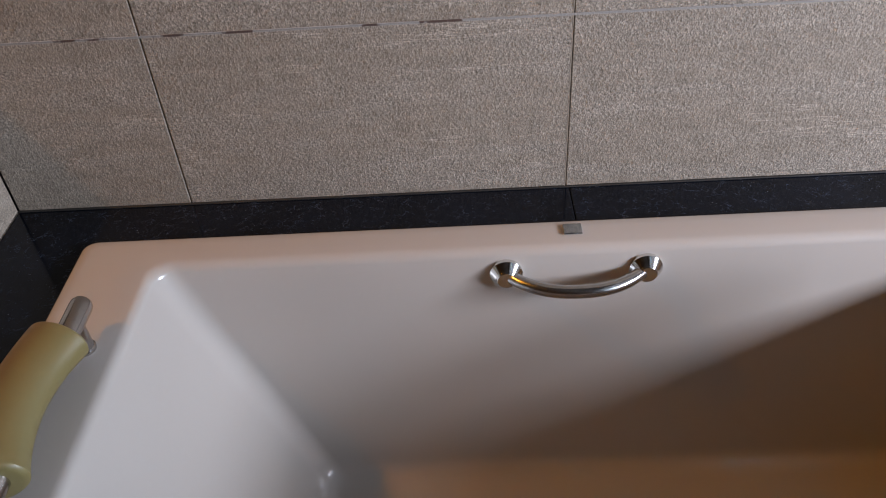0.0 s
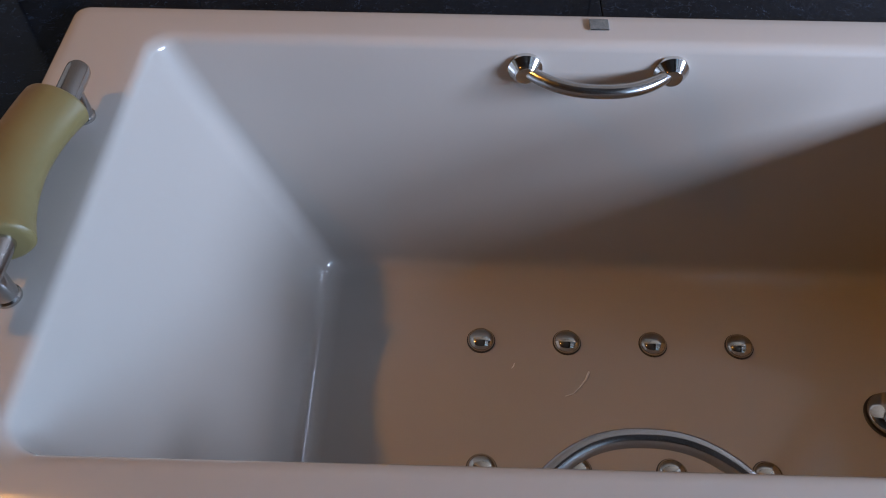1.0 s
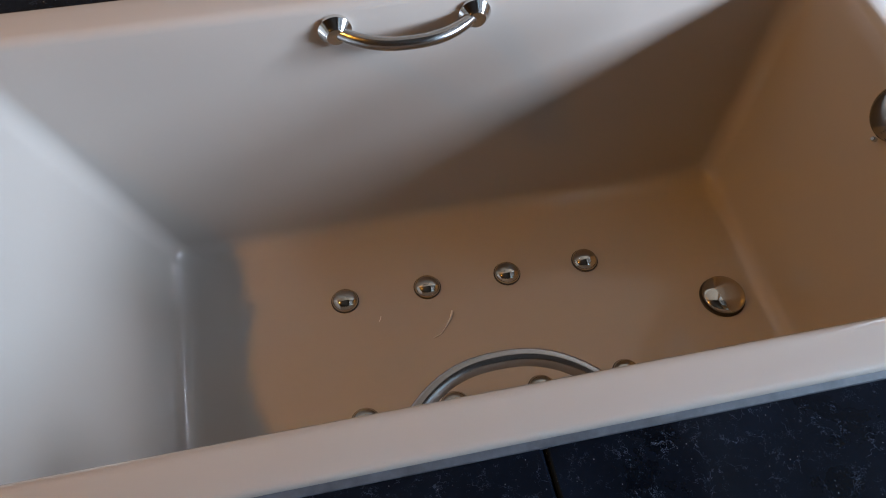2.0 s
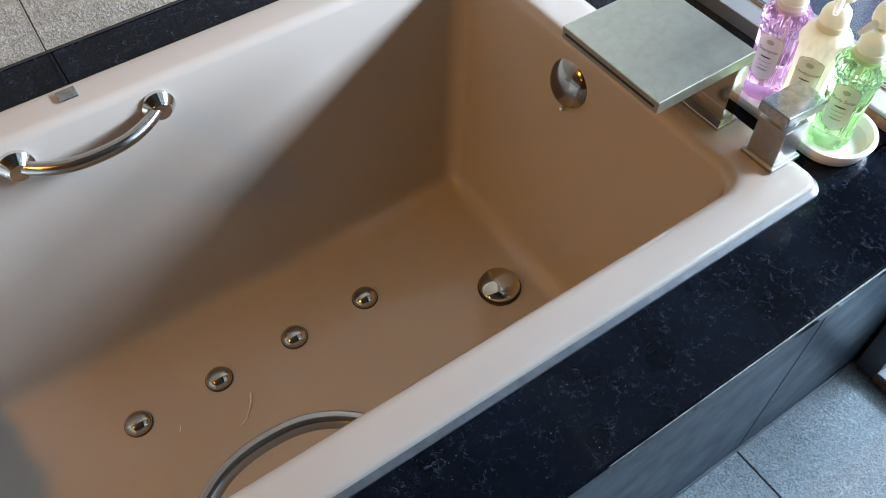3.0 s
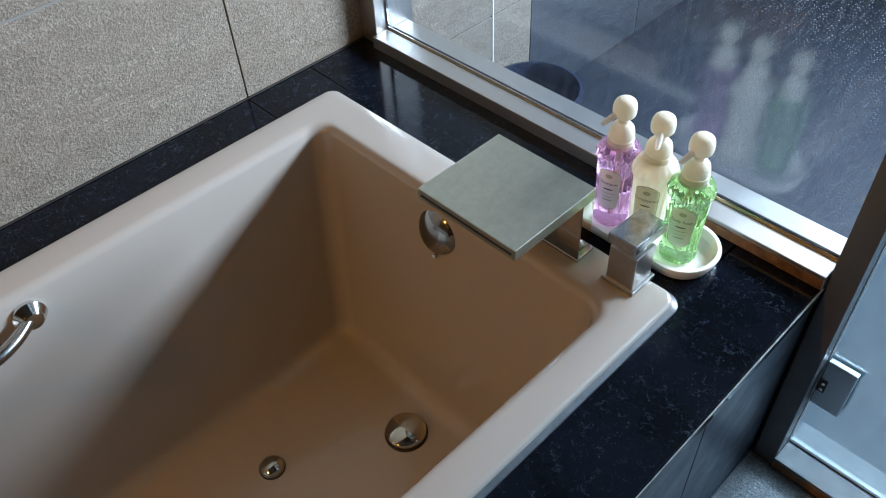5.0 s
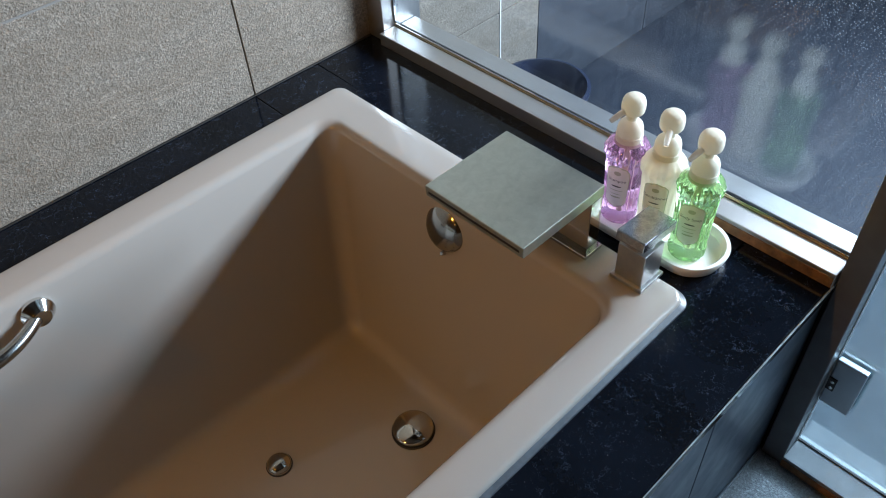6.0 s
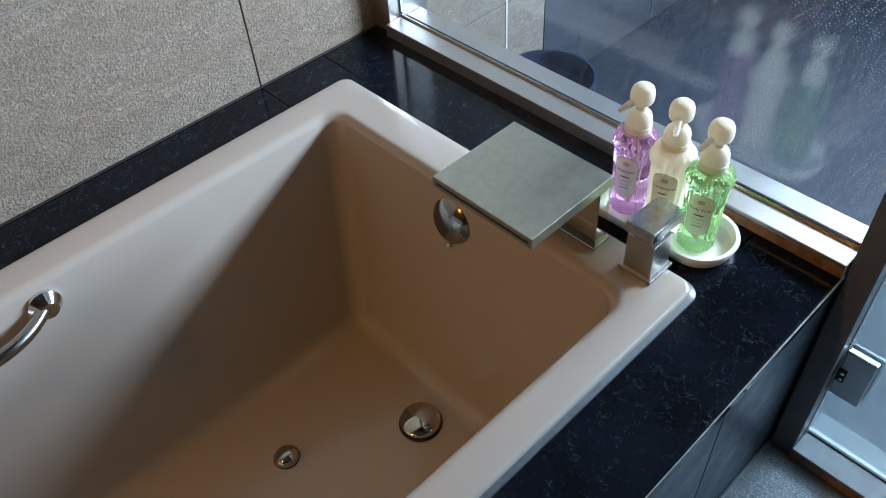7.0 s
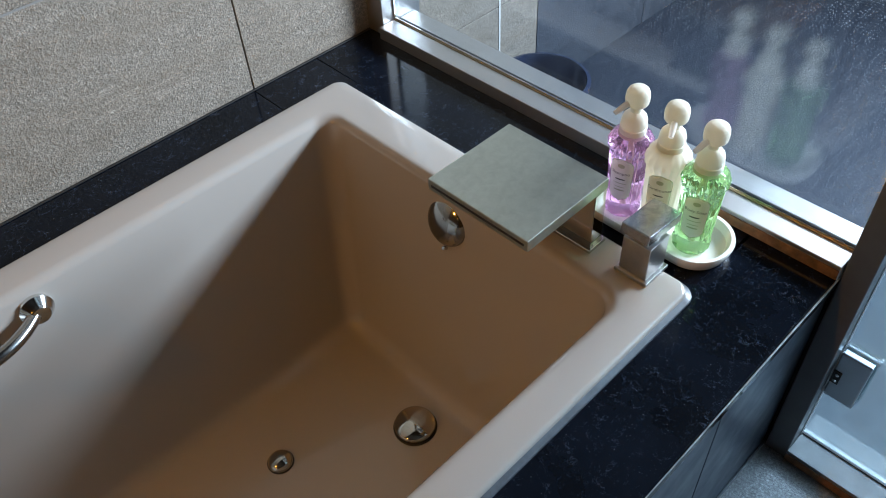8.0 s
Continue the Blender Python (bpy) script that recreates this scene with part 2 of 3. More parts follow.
CERAMIC = plain("white ceramic", (0.80, 0.79, 0.74), 0.18, 0.04, 15)
PURPLE = tinted("purple clear plastic", (0.91, 0.56, 0.87))
GREEN = tinted("green clear plastic", (0.62, 0.95, 0.50))
MILK = thin("milky white plastic", (0.90, 0.86, 0.74), 0.5, 0.25)
PAPER = thin("frosted label film", (0.95, 0.94, 0.90), 0.3, 0.5, 0.15)
NOZZLE = thin("pale ivory plastic", (0.95, 0.93, 0.87), 0.45, 0.3, 0.25)
OLIVE_INK = thin("faded olive print", (0.56, 0.60, 0.46), 0.3, 0.5, 0.2)
INK = plain("dark grey print", (0.05, 0.05, 0.055), 0.6)
MIST = misted_glass()
FROST = frosted_glass()
DARK_PAINT = plain("dark brown wall paint", (0.05, 0.04, 0.032), 0.7, 0.12, 6)
PANEL = plain("polished blue-black stone panel", (0.036, 0.048, 0.068), 0.36, 0.06, 9, IOR=1.5)
# pale colour that imitates light glinting on the polished stone edge
EDGE_SHINE = plain("pale painted edge glint", (0.30, 0.31, 0.315), 0.22, 0.5, 40)
RUST = plain("brown rust stain", (0.20, 0.095, 0.04), 0.7, 0.5, 60)
DARK_SLATE = stone_tile("dark blue slate", (0.018, 0.026, 0.042), (0.008, 0.012, 0.022), (0.014, 0.02, 0.034), 0.001)
NAVY = plain("navy plastic", (0.012, 0.02, 0.05), 0.35)
GOLD = metal("brass coloured bead", (0.62, 0.50, 0.34), 0.3, 0.3, (0.5, 0.4, 0.25))
GLOW = Nodes("lamp glass").set(Base_Color=(1, 0.9, 0.75, 1), Emission_Color=(1, 0.66, 0.36, 1), Emission_Strength=8.0).mat
WHITE_LINT = plain("white lint", (0.75, 0.74, 0.72), 0.8)


# ---- shapes ----
def finish(ob, bm, material, smooth):
    bmesh.ops.recalc_face_normals(bm, faces=bm.faces)
    for f in bm.faces:
        f.smooth = smooth
    bm.to_mesh(ob.data)
    bm.free()
    ob.data.materials.append(material)
    return ob


def part(name, bm, material, parent=None, label="", smooth=False):
    ob = new(name, bpy.data.meshes.new(name))
    finish(ob, bm, material, smooth)
    if smooth:
        ob.data.set_sharp_from_angle(angle=radians(38))
    ob.parent = parent
    return tagged(ob, label)


def thing(name, label, category, place=(0, 0, 0), group="", kind=""):
    ob = new(name)
    ob.empty_display_size = 0.05
    ob.location = place
    return tagged(ob, label, category, group, kind)


def slab(points, z0, z1, bevel=0.0015, segments=2):
    """A prism over a polygon, its edges rounded."""
    bm = bmesh.new()
    low = [bm.verts.new((x, y, z0)) for x, y in points]
    high = [bm.verts.new((x, y, z1)) for x, y in points]
    bm.faces.new(low), bm.faces.new(high)
    for a in range(len(points)):
        b = (a + 1) % len(points)
        bm.faces.new((low[a], low[b], high[b], high[a]))
    if bevel:
        bmesh.ops.bevel(bm, geom=bm.edges[:], offset=bevel, segments=segments, affect="EDGES", profile=0.5)
    return bm


def block(x0, x1, y0, y1, z0, z1, bevel=0.0015, segments=2):
    return slab([(x0, y0), (x1, y0), (x1, y1), (x0, y1)], z0, z1, bevel, segments)


def loft(rings, cap0=True, cap1=True):
    bm = bmesh.new()
    rows = [[bm.verts.new(p) for p in ring] for ring in rings]
    n = len(rows[0])
    for r, s in zip(rows, rows[1:]):
        for a in range(n):
            b = (a + 1) % n
            bm.faces.new((r[a], r[b], s[b], s[a]))
    if cap0:
        bm.faces.new(rows[0])
    if cap1:
        bm.faces.new(rows[-1])
    return bm


def round_rect(x0, x1, y0, y1, r, z, n=8):
    out = []
    for cx, cy, a0 in ((x1 - r, y1 - r, 0), (x0 + r, y1 - r, 90), (x0 + r, y0 + r, 180), (x1 - r, y0 + r, 270)):
        for k in range(n + 1):
            a = radians(a0 + 90 * k / n)
            out.append((cx + r * math.cos(a), cy + r * math.sin(a), z))
    return out


def circle(r, z, n=32, sx=1.0, sy=1.0):
    return [(r * sx * math.cos(2 * math.pi * k / n), r * sy * math.sin(2 * math.pi * k / n), z) for k in range(n)]


def turned(profile, n=32):
    return loft([circle(max(r, 0.0004), z, n) for r, z in profile])


def tube(path, radii, n=16):
    """A round tube along points, its ends closed."""
    path = [Vector(p) for p in path]
    rings, side = [], None
    for k, p in enumerate(path):
        ahead = (path[min(k + 1, len(path) - 1)] - path[max(k - 1, 0)]).normalized()
        if side is None:
            side = ahead.orthogonal().normalized()
        side = (side - ahead * side.dot(ahead)).normalized()
        up = ahead.cross(side)
        r = radii[k] if isinstance(radii, (list, tuple)) else radii
        rings.append([p + (side * math.cos(a) + up * math.sin(a)) * r for a in (2 * math.pi * i / n for i in range(n))])
    return loft(rings)


def dome(r, h, edge, n=36, steps=9):
    """Profile of a shallow cap of radius r and height h on a short rim."""
    return [(r, 0.0), (r, edge)] + [(r * math.cos(radians(90 * k / steps)), edge + h * math.sin(radians(90 * k / steps))) for k in range(1, steps + 1)]


def moved(bm, m):
    bmesh.ops.transform(bm, matrix=m, verts=bm.verts[:])
    return bm


def joined(*parts_):
    out = bmesh.new()
    for bm in parts_:
        me = bpy.data.meshes.new("tmp")
        bm.to_mesh(me)
        bm.free()
        out.from_mesh(me)
        bpy.data.meshes.remove(me)
    return out


# ---- the shell of the room ----
FLOOR, DECK, NORTH, WEST, EAST, SOUTH, TOP = -0.434, -0.013, 0.107, -0.148, 1.608, -2.6, 2.0
OUT, FAR = 3.5, -3.2


def setting(name, bm, material, label, category="wall"):
    ob = part(name, bm, material)
    return tagged(ob, label, category, kind="structure")


wall_north = setting("wall_north", block(FAR, OUT, NORTH + 0.008, NORTH + 0.15, FLOOR - 0.1, TOP, 0), GROUT, "bathroom wall clad in rough grey stone tiles")
wall_west = setting("wall_west", block(WEST - 0.12, WEST - 0.008, -0.838, NORTH + 0.007, FLOOR - 0.1, 0.255, 0), GROUT, "low end wall clad in rough pale stone tiles")
setting("wall_far_west", block(FAR - 0.15, FAR, SOUTH - 0.1, NORTH + 0.15, FLOOR - 0.1, TOP, 0), DARK_PAINT, "plain dark brown wall of the adjoining room")
setting("wall_south", block(FAR, OUT, SOUTH - 0.15, SOUTH, FLOOR - 0.1, TOP, 0), DARK_PAINT, "plain dark brown wall")
setting("wall_east", block(EAST + 0.01, EAST + 0.11, SOUTH, -1.72, FLOOR, TOP, 0), DARK_PAINT, "plain dark brown wall beside the glass door")
setting("lintel", block(EAST + 0.01, EAST + 0.09, -1.718, NORTH, 1.72, TOP, 0), DARK_PAINT, "dark brown lintel over the glass partition")
setting("ceiling", block(FAR - 0.15, OUT + 0.1, SOUTH - 0.1, NORTH + 0.14, TOP, TOP + 0.1, 0), DARK_PAINT, "plain dark brown ceiling", "ceiling")
floor = setting("floor", block(FAR, EAST + 0.02, SOUTH, -0.83, FLOOR - 0.1, FLOOR - 0.004, 0), GROUT, "bathroom floor of rough grey stone tiles", "floor")
setting("floor_adjoining", block(FAR, WEST - 0.12, -0.8295, NORTH + 0.007, FLOOR - 0.1, FLOOR, 0), DARK_PAINT, "dark brown floor of the adjoining room", "floor")
setting("floor_under_bath", block(WEST - 0.119, EAST + 0.02, -0.8295, NORTH + 0.007, FLOOR - 0.2, FLOOR - 0.1, 0), GROUT, "rough base below the bath", "floor")
setting("floor_outside", block(EAST + 0.021, OUT, SOUTH, NORTH + 0.007, FLOOR - 0.1, FLOOR, 0), DARK_SLATE, "dark blue slate floor beyond the glass", "floor")
# next two are added out of view, to narrow the band of daylight
setting("parapet", block(OUT - 0.12, OUT, SOUTH, NORTH + 0.006, FLOOR, 0.82, 0.004), DARK_SLATE, "unseen dark slab added to bound daylight from below")
setting("fascia", block(OUT - 0.12, OUT, SOUTH, NORTH + 0.006, 1.05, TOP - 0.001, 0.004), DARK_PAINT, "unseen dark brown beam added to bound daylight from above")


def grid_tiles(parent, material, us, vs, place, name="tile"):
    """Tiles between the joint lines us and vs; alike ones share a mesh."""
    shapes = {}
    for u0, u1 in zip(us, us[1:]):
        for v0, v1 in zip(vs, vs[1:]):
            w, h = round(u1 - u0 - 0.0024, 4), round(v1 - v0 - 0.0024, 4)
            if (w, h) not in shapes:
                bm = block(-w / 2, w / 2, -h / 2, h / 2, -0.008, 0, 0.0009, 1)
                me = bpy.data.meshes.new(name)
                bmesh.ops.recalc_face_normals(bm, faces=bm.faces)
                bm.to_mesh(me)
                bm.free()
                me.materials.append(material)
                shapes[w, h] = me
            ob = new(name, shapes[w, h])
            ob.parent = parent
            ob.matrix_world = place((u0 + u1) / 2, (v0 + v1) / 2)


# ---- bath surround ----
surround = thing("bath_surround", "polished black granite bath surround with pale veins", "bath surround")
for points in (
    [(WEST, -0.695), (0.02, -0.695), (0.02, -0.02), (0.7445, -0.02), (0.7445, NORTH), (WEST, NORTH)],
    [(0.7455, -0.02), (1.3325, -0.02), (1.3325, NORTH), (0.7455, NORTH)],
    [(1.3335, -0.02), (1.4715, -0.02), (1.4715, NORTH), (1.3335, NORTH)],
    [(1.4725, NORTH), (1.4725, -0.02), (1.43, -0.02), (1.43, -0.7105), (EAST, -0.7105), (EAST, NORTH)],
    [(WEST, -0.839), (0.7455, -0.839), (0.7455, -0.6955), (WEST, -0.6955)],
    [(0.7468, -0.839), (EAST, -0.839), (EAST, -0.7118), (1.43, -0.7118), (1.43, -0.6955), (0.7468, -0.6955)],
):
    part("slab", slab(points, DECK - 0.024, DECK, 0.0035 if points[0][1] < -0.8 else 0.0015, 1 if points[0][1] < -0.8 else 2), GRANITE, surround)
for x0, x1 in ((WEST, 0.1425), (0.1455, 0.7425), (0.7455, 1.3425), (1.3455, EAST)):
    part("panel", block(x0, x1, -0.834, -0.814, FLOOR, DECK - 0.0242, 0.001), PANEL, surround)
part("backing", block(WEST, EAST, -0.813, -0.806, FLOOR, DECK - 0.0242, 0), GASKET, surround)
part("sealant", block(WEST, EAST, -0.8385, -0.8335, FLOOR - 0.001, FLOOR + 0.006, 0.0015), SEAL, surround, "pale sealant bead along the floor")


# added pale strip: highlight along the slab's front edge, tapering westwards
part("edge_bead", tube([(1.0, -0.8386, DECK - 0.0016), (1.25, -0.8388, DECK - 0.0013), (1.602, -0.8388, DECK - 0.001)], [0.0004, 0.0009, 0.0015], 8), EDGE_SHINE, surround, "pale strip standing in for the glint on the front edge", True)


# ---- bathtub ----
def bathtub():
    L, W = 1.45, 0.714
    tub = thing("bathtub", "white enamelled rectangular bathtub with a sloped end, empty", "bathtub", (0, 0, 0))

    def box(i0, i1, j0, j1, r, z):
        return round_rect(i0, i1, j0, j1, r, z, 10)

    top = (0.112, 1.383, -0.670, -0.046)      # where the rim starts to roll in
    foot = (0.318, 1.318, -0.612, -0.098)     # where the walls would meet the bottom
    depth, f = -0.469, 0.016
    rings = []
    # underside
    for k in (1.0, 0.5, 0.03):
        s = [a + (b - a) * k for a, b in zip(top, foot)]
        rings.append(box(s[0] - 0.014, s[1] + 0.014, s[2] - 0.014, s[3] + 0.014, 0.05, -0.03 + (depth + 0.016) * k))
    rings += [box(0.022, L - 0.022, -W + 0.022, -0.022, 0.03, -0.03), box(0.022, L - 0.022, -W + 0.022, -0.022, 0.03, -0.0125)]
    # lip and rim
    for inset, z in ((0, -0.0125), (0, -0.007), (0.0012, -0.0035), (0.0035, -0.0012), (0.007, 0.0), (0.02, 0.0006)):
        rings.append(box(inset, L - inset, -W + inset, 0.006 - inset, max(0.004, 0.021 - inset * 0.5), z))
    rings.append(box(top[0] - 0.012, top[1] + 0.012, top[2] - 0.012, top[3] + 0.012, 0.04, 0.0004))
    for k in range(7):
        a = radians(80 * k / 6)
        g, z = f * math.sin(a), -f * (1 - math.cos(a))
        rings.append(box(top[0] + g, top[1] - g, top[2] + g, top[3] - g, 0.036, z))
    start = (top[0] + f * 1.05, top[1] - f * 1.05, top[2] + f * 1.05, top[3] - f * 1.05)
    z0 = -f * 1.0
    for k in (0.12, 0.3, 0.5, 0.7, 0.85, 0.91):
        s = [a + (b - a) * k for a, b in zip(start, foot)]
        rings.append(box(*s, 0.036 - 0.006 * k, z0 + (depth - z0) * k))
    # rolled into the bottom
    p0 = [a + (b - a) * 0.93 for a, b in zip(start, foot)]
    zp = z0 + (depth - z0) * 0.93
    inner = (foot[0] + 0.03, foot[1] - 0.034, foot[2] + 0.034, foot[3] - 0.034)
    for k in (0, 0.15, 0.3, 0.45, 0.6, 0.75, 0.9, 1.0):
        w0, w1, w2 = (1 - k) ** 2, 2 * k * (1 - k), k * k
        s = [w0 * a + w1 * b + w2 * c for a, b, c in zip(p0, foot, inner)]
        rings.append(box(*s, 0.03, w0 * zp + (w1 + w2) * depth))
    rings.append(box(inner[0] + 0.1, inner[1] - 0.1, inner[2] + 0.1, inner[3] - 0.1, 0.03, depth - 0.001))
    body = part("body", loft(rings), ENAMEL, tub, smooth=True)
    body.data.set_sharp_from_angle(angle=radians(70))

    # grey bead between rim and stone
    bead = loft([round_rect(-0.004, L + 0.005, -W - 0.0075, 0.009, 0.024, DECK - 0.001, 8), round_rect(-0.0035, L + 0.0045, -W - 0.0065, 0.0085, 0.024, DECK + 0.002, 8),
                 round_rect(0.0005, L - 0.0005, -W + 0.0005, 0.0055, 0.02, DECK + 0.006, 8)], False, False)
    part("sealant", bead, SEAL, tub, "grey sealant bead round the rim")

    def jet():
        return turned(dome(0.0224, 0.0135, 0.001), 36)

    for y in (-0.248, -0.472):
        for k in range(4):
            j = part("jet", moved(jet(), pose(0.590 + 0.1435 * k, y, depth + 0.0008)), JET, tub, "domed chrome whirlpool jet" if k == 0 and y > -0.3 else "", True)
            part("gasket", moved(turned([(0.0238, -0.001), (0.0238, 0.0010), (0.0222, 0.0014)], 28), pose(0.590 + 0.1435 * k, y, depth)), GASKET, j)
            for q in range(6):
                a = radians(60 * q + 20)
                part("hole", moved(turned([(0.0011, 0), (0.0011, 0.0008)], 8), pose(0.590 + 0.1435 * k + 0.0165 * math.cos(a), y + 0.0165 * math.sin(a), depth + 0.0098)), GASKET, j)

    plug = part("drain_plug", moved(turned(dome(0.0372, 0.009, 0.002), 44), pose(1.234, -0.368, depth + 0.007)), JET, tub, "domed chrome drain plug", True)
    part("drain_ring", moved(turned([(0.0398, -0.002), (0.0398, 0.0015), (0.0385, 0.0025), (0.03, 0.001), (0.03, 0.0065)], 40), pose(1.234, -0.368, depth)), GASKET, plug, "dark gap under the plug", True)
    tilt = pose(1.374, -0.345, -0.066, 0, -71, 0)
    cap = part("overflow_cap", moved(turned([(0.034, -0.004), (0.034, 0.005)] + [(r, z + 0.005) for r, z in dome(0.0405, 0.019, 0.004)], 64), tilt), CAP_CHROME, tub, "round domed chrome overflow cap", True)
    part("lug", moved(turned([(0.0035, 0), (0.0035, 0.007), (0.0025, 0.008)], 12), pose(1.353, -0.350, -0.108, 0, -60, 0)), CHROME, cap)
    part("tag", moved(block(-0.0135, 0.0135, -0.0115, 0.0115, 0, 0.0034, 0.0014), pose(0.734, -0.0205, 0.0006)), LIME_SPOT, tub, "small square metal tag on the rim")

    def handle(y, out, z, bow, half):
        mid = 0.735
        xs = (mid - half, mid + half)
        pts = []
        for k in range(25):
            a = -1 + 2 * k / 24
            pts.append((mid + a * half * (1 - 0.02 * a * a), y + out * (0.004 + bow * (1 - abs(a) ** 2.4)), z))
        h = part("grab_handle", tube(pts, 0.0098, 24), STEEL, tub, "bowed stainless steel grab handle", True)
        for x, lean in ((xs[0], 1), (xs[1], -1)):
            fl = turned([(0.0242, -0.004), (0.0242, 0.0025), (0.0234, 0.0035), (0.0226, 0.0042), (0.0165, 0.0125), (0.0152, 0.0135), (0.0144, 0.0155), (0.0132, 0.0165), (0, 0.0168)], 36)
            part("flange", moved(fl, pose(x, y, z, -90 if out > 0 else 90, 0, 0)), FLANGE, h, "conical chrome flange", True)
    handle(-0.0655, -1, -0.039, 0.041, 0.101)
    handle(-0.666, 1, -0.050, 0.057, 0.113)
    return tub


bathtub()


# ---- headrest ----
def headrest():
    h = thing("bath_headrest", "olive green gel headrest on a steel bar", "headrest", (0.078, -0.355, 0.0006))
    z = 0.047
    for e in (1, -1):
        pts = [(0.0, e * y, z) for y in (0.1755, 0.1745, 0.172, 0.168, 0.16, 0.12, 0.09)]
        part("bar", tube(pts, [0.004, 0.0085, 0.0122, 0.0142, 0.0148, 0.0148, 0.0148], 24), STEEL, h, smooth=True)
    for y in (0.134, -0.134):
        post = part("post", moved(turned([(0.0148, 0), (0.0148, 0.004), (0.0128, 0.006), (0.0122, z - 0.004)], 20), pose(0, y, 0)), STEEL, h, smooth=True)
    rings, n = [], 32
    for k in range(-3, 24):
        u = min(1.0, max(0.0, k / 20))
        end = {-3: 0.55, -2: 0.85, -1: 0.96, 21: 0.96, 22: 0.85, 23: 0.55}.get(k, 1.0)
        y = 0.107 - 0.203 * u
        y += {-3: 0.006, -2: 0.0052, -1: 0.003, 21: -0.003, 22: -0.0052, 23: -0.006}.get(k, 0)
        bend = (2 * u - 1) ** 2
        cx, rx, rz = -0.026 + 0.017 * bend, 0.038 + 0.002 * bend, 0.028 + 0.003 * bend
        rings.append([(cx + rx * end * math.cos(a), y + 0.25 * rx * end * math.cos(a) * (2 * u - 1), z - 0.002 + rz * end * math.sin(a)) for a in (2 * math.pi * i / n for i in range(n))])
    part("pillow", loft(rings), PILLOW, h, "olive green gel pillow, waisted in the middle", True)


headrest()


# ---- spout and valve ----
def spout():
    s = thing("bath_spout", "square waterfall spout of water-stained chrome", "spout", (1.42, -0.4905, 0.0004))
    x0, x1, y0, y1 = -0.142, 0.015, -0.0855, 0.0855
    z0, z1 = 0.097, 0.1145
    part("plate", block(x0, x1, y0, y1, z0, z1, 0.0012), LIMED, s, "flat plate mottled with limescale")
    part("slot", block(x0 - 0.0004, x0 + 0.004, y0 + 0.006, y1 - 0.006, z0 + 0.0065, z0 + 0.0105, 0.0003), GASKET, s)
    part("leg", block(-0.009, x1 - 0.0005, y0 + 0.0005, y1 - 0.0005, 0.006, z0 + 0.0002, 0.0008), CHROME, s)
    part("foot", block(-0.016, x1 + 0.005, y0 - 0.004, y1 + 0.004, 0, 0.0065, 0.001), CHROME, s)


spout()


def valve():
    v = thing("bath_valve", "square chrome lever valve with dried water spots", "tap", (1.430, -0.645, 0.0004))
    part("foot", block(-0.025, 0.025, -0.0255, 0.0255, 0, 0.006, 0.001), SPOTTED, v)
    part("column", block(-0.0205, 0.0205, -0.021, 0.021, 0.006, 0.062, 0.001), SPOTTED, v)
    part("neck", moved(turned([(0.017, 0.0), (0.017, 0.009), (0.015, 0.012)], 28), pose(0, 0, 0.061)), CHROME, v, smooth=True)
    lever = block(-0.0365, 0.034, -0.0215, 0.0215, 0, 0.0155, 0.0016)
    part("lever", moved(lever, pose(0.006, 0.0, 0.0735, 0, 5, 0)), LIME_SPOT, v, "flat lever speckled with dried drops")


valve()


# ---- tray and bottles ----
tray = thing("soap_tray", "long oval white ceramic tray under the bottles", "tray", (1.524, -0.611, DECK))
rings = []
for w, l, z in ((0.042, 0.096, 0), (0.048, 0.102, 0.002), (0.0515, 0.1055, 0.010), (0.054, 0.108, 0.019), (0.053, 0.107, 0.0215), (0.048, 0.102, 0.0215),
                (0.0455, 0.0995, 0.0185), (0.043, 0.097, 0.010), (0.039, 0.093, 0.0075)):
    rings.append(round_rect(-w, w, -l, l, w - 0.002, z, 10))
part("dish", loft(rings), CERAMIC, tray, smooth=True)
part("foot_ring", loft([round_rect(-0.04, 0.04, -0.09, 0.09, 0.038, -0.0003, 8), round_rect(-0.04, 0.04, -0.09, 0.09, 0.038, 0.004, 8)]), CERAMIC, tray)


def lettering(text, size):
    curve = bpy.data.curves.new("lettering", "FONT")
    curve.body, curve.size, curve.align_x, curve.align_y, curve.extrude, curve.resolution_u = text, size, "CENTER", "CENTER", 0.0, 2
    ob = new("lettering", curve)
    bpy.context.view_layer.update()
    me = bpy.data.meshes.new_from_object(ob.evaluated_get(bpy.context.evaluated_depsgraph_get()))
    bpy.data.objects.remove(ob)
    bm = bmesh.new()
    bm.from_mesh(me)
    bpy.data.meshes.remove(me)
    return bm


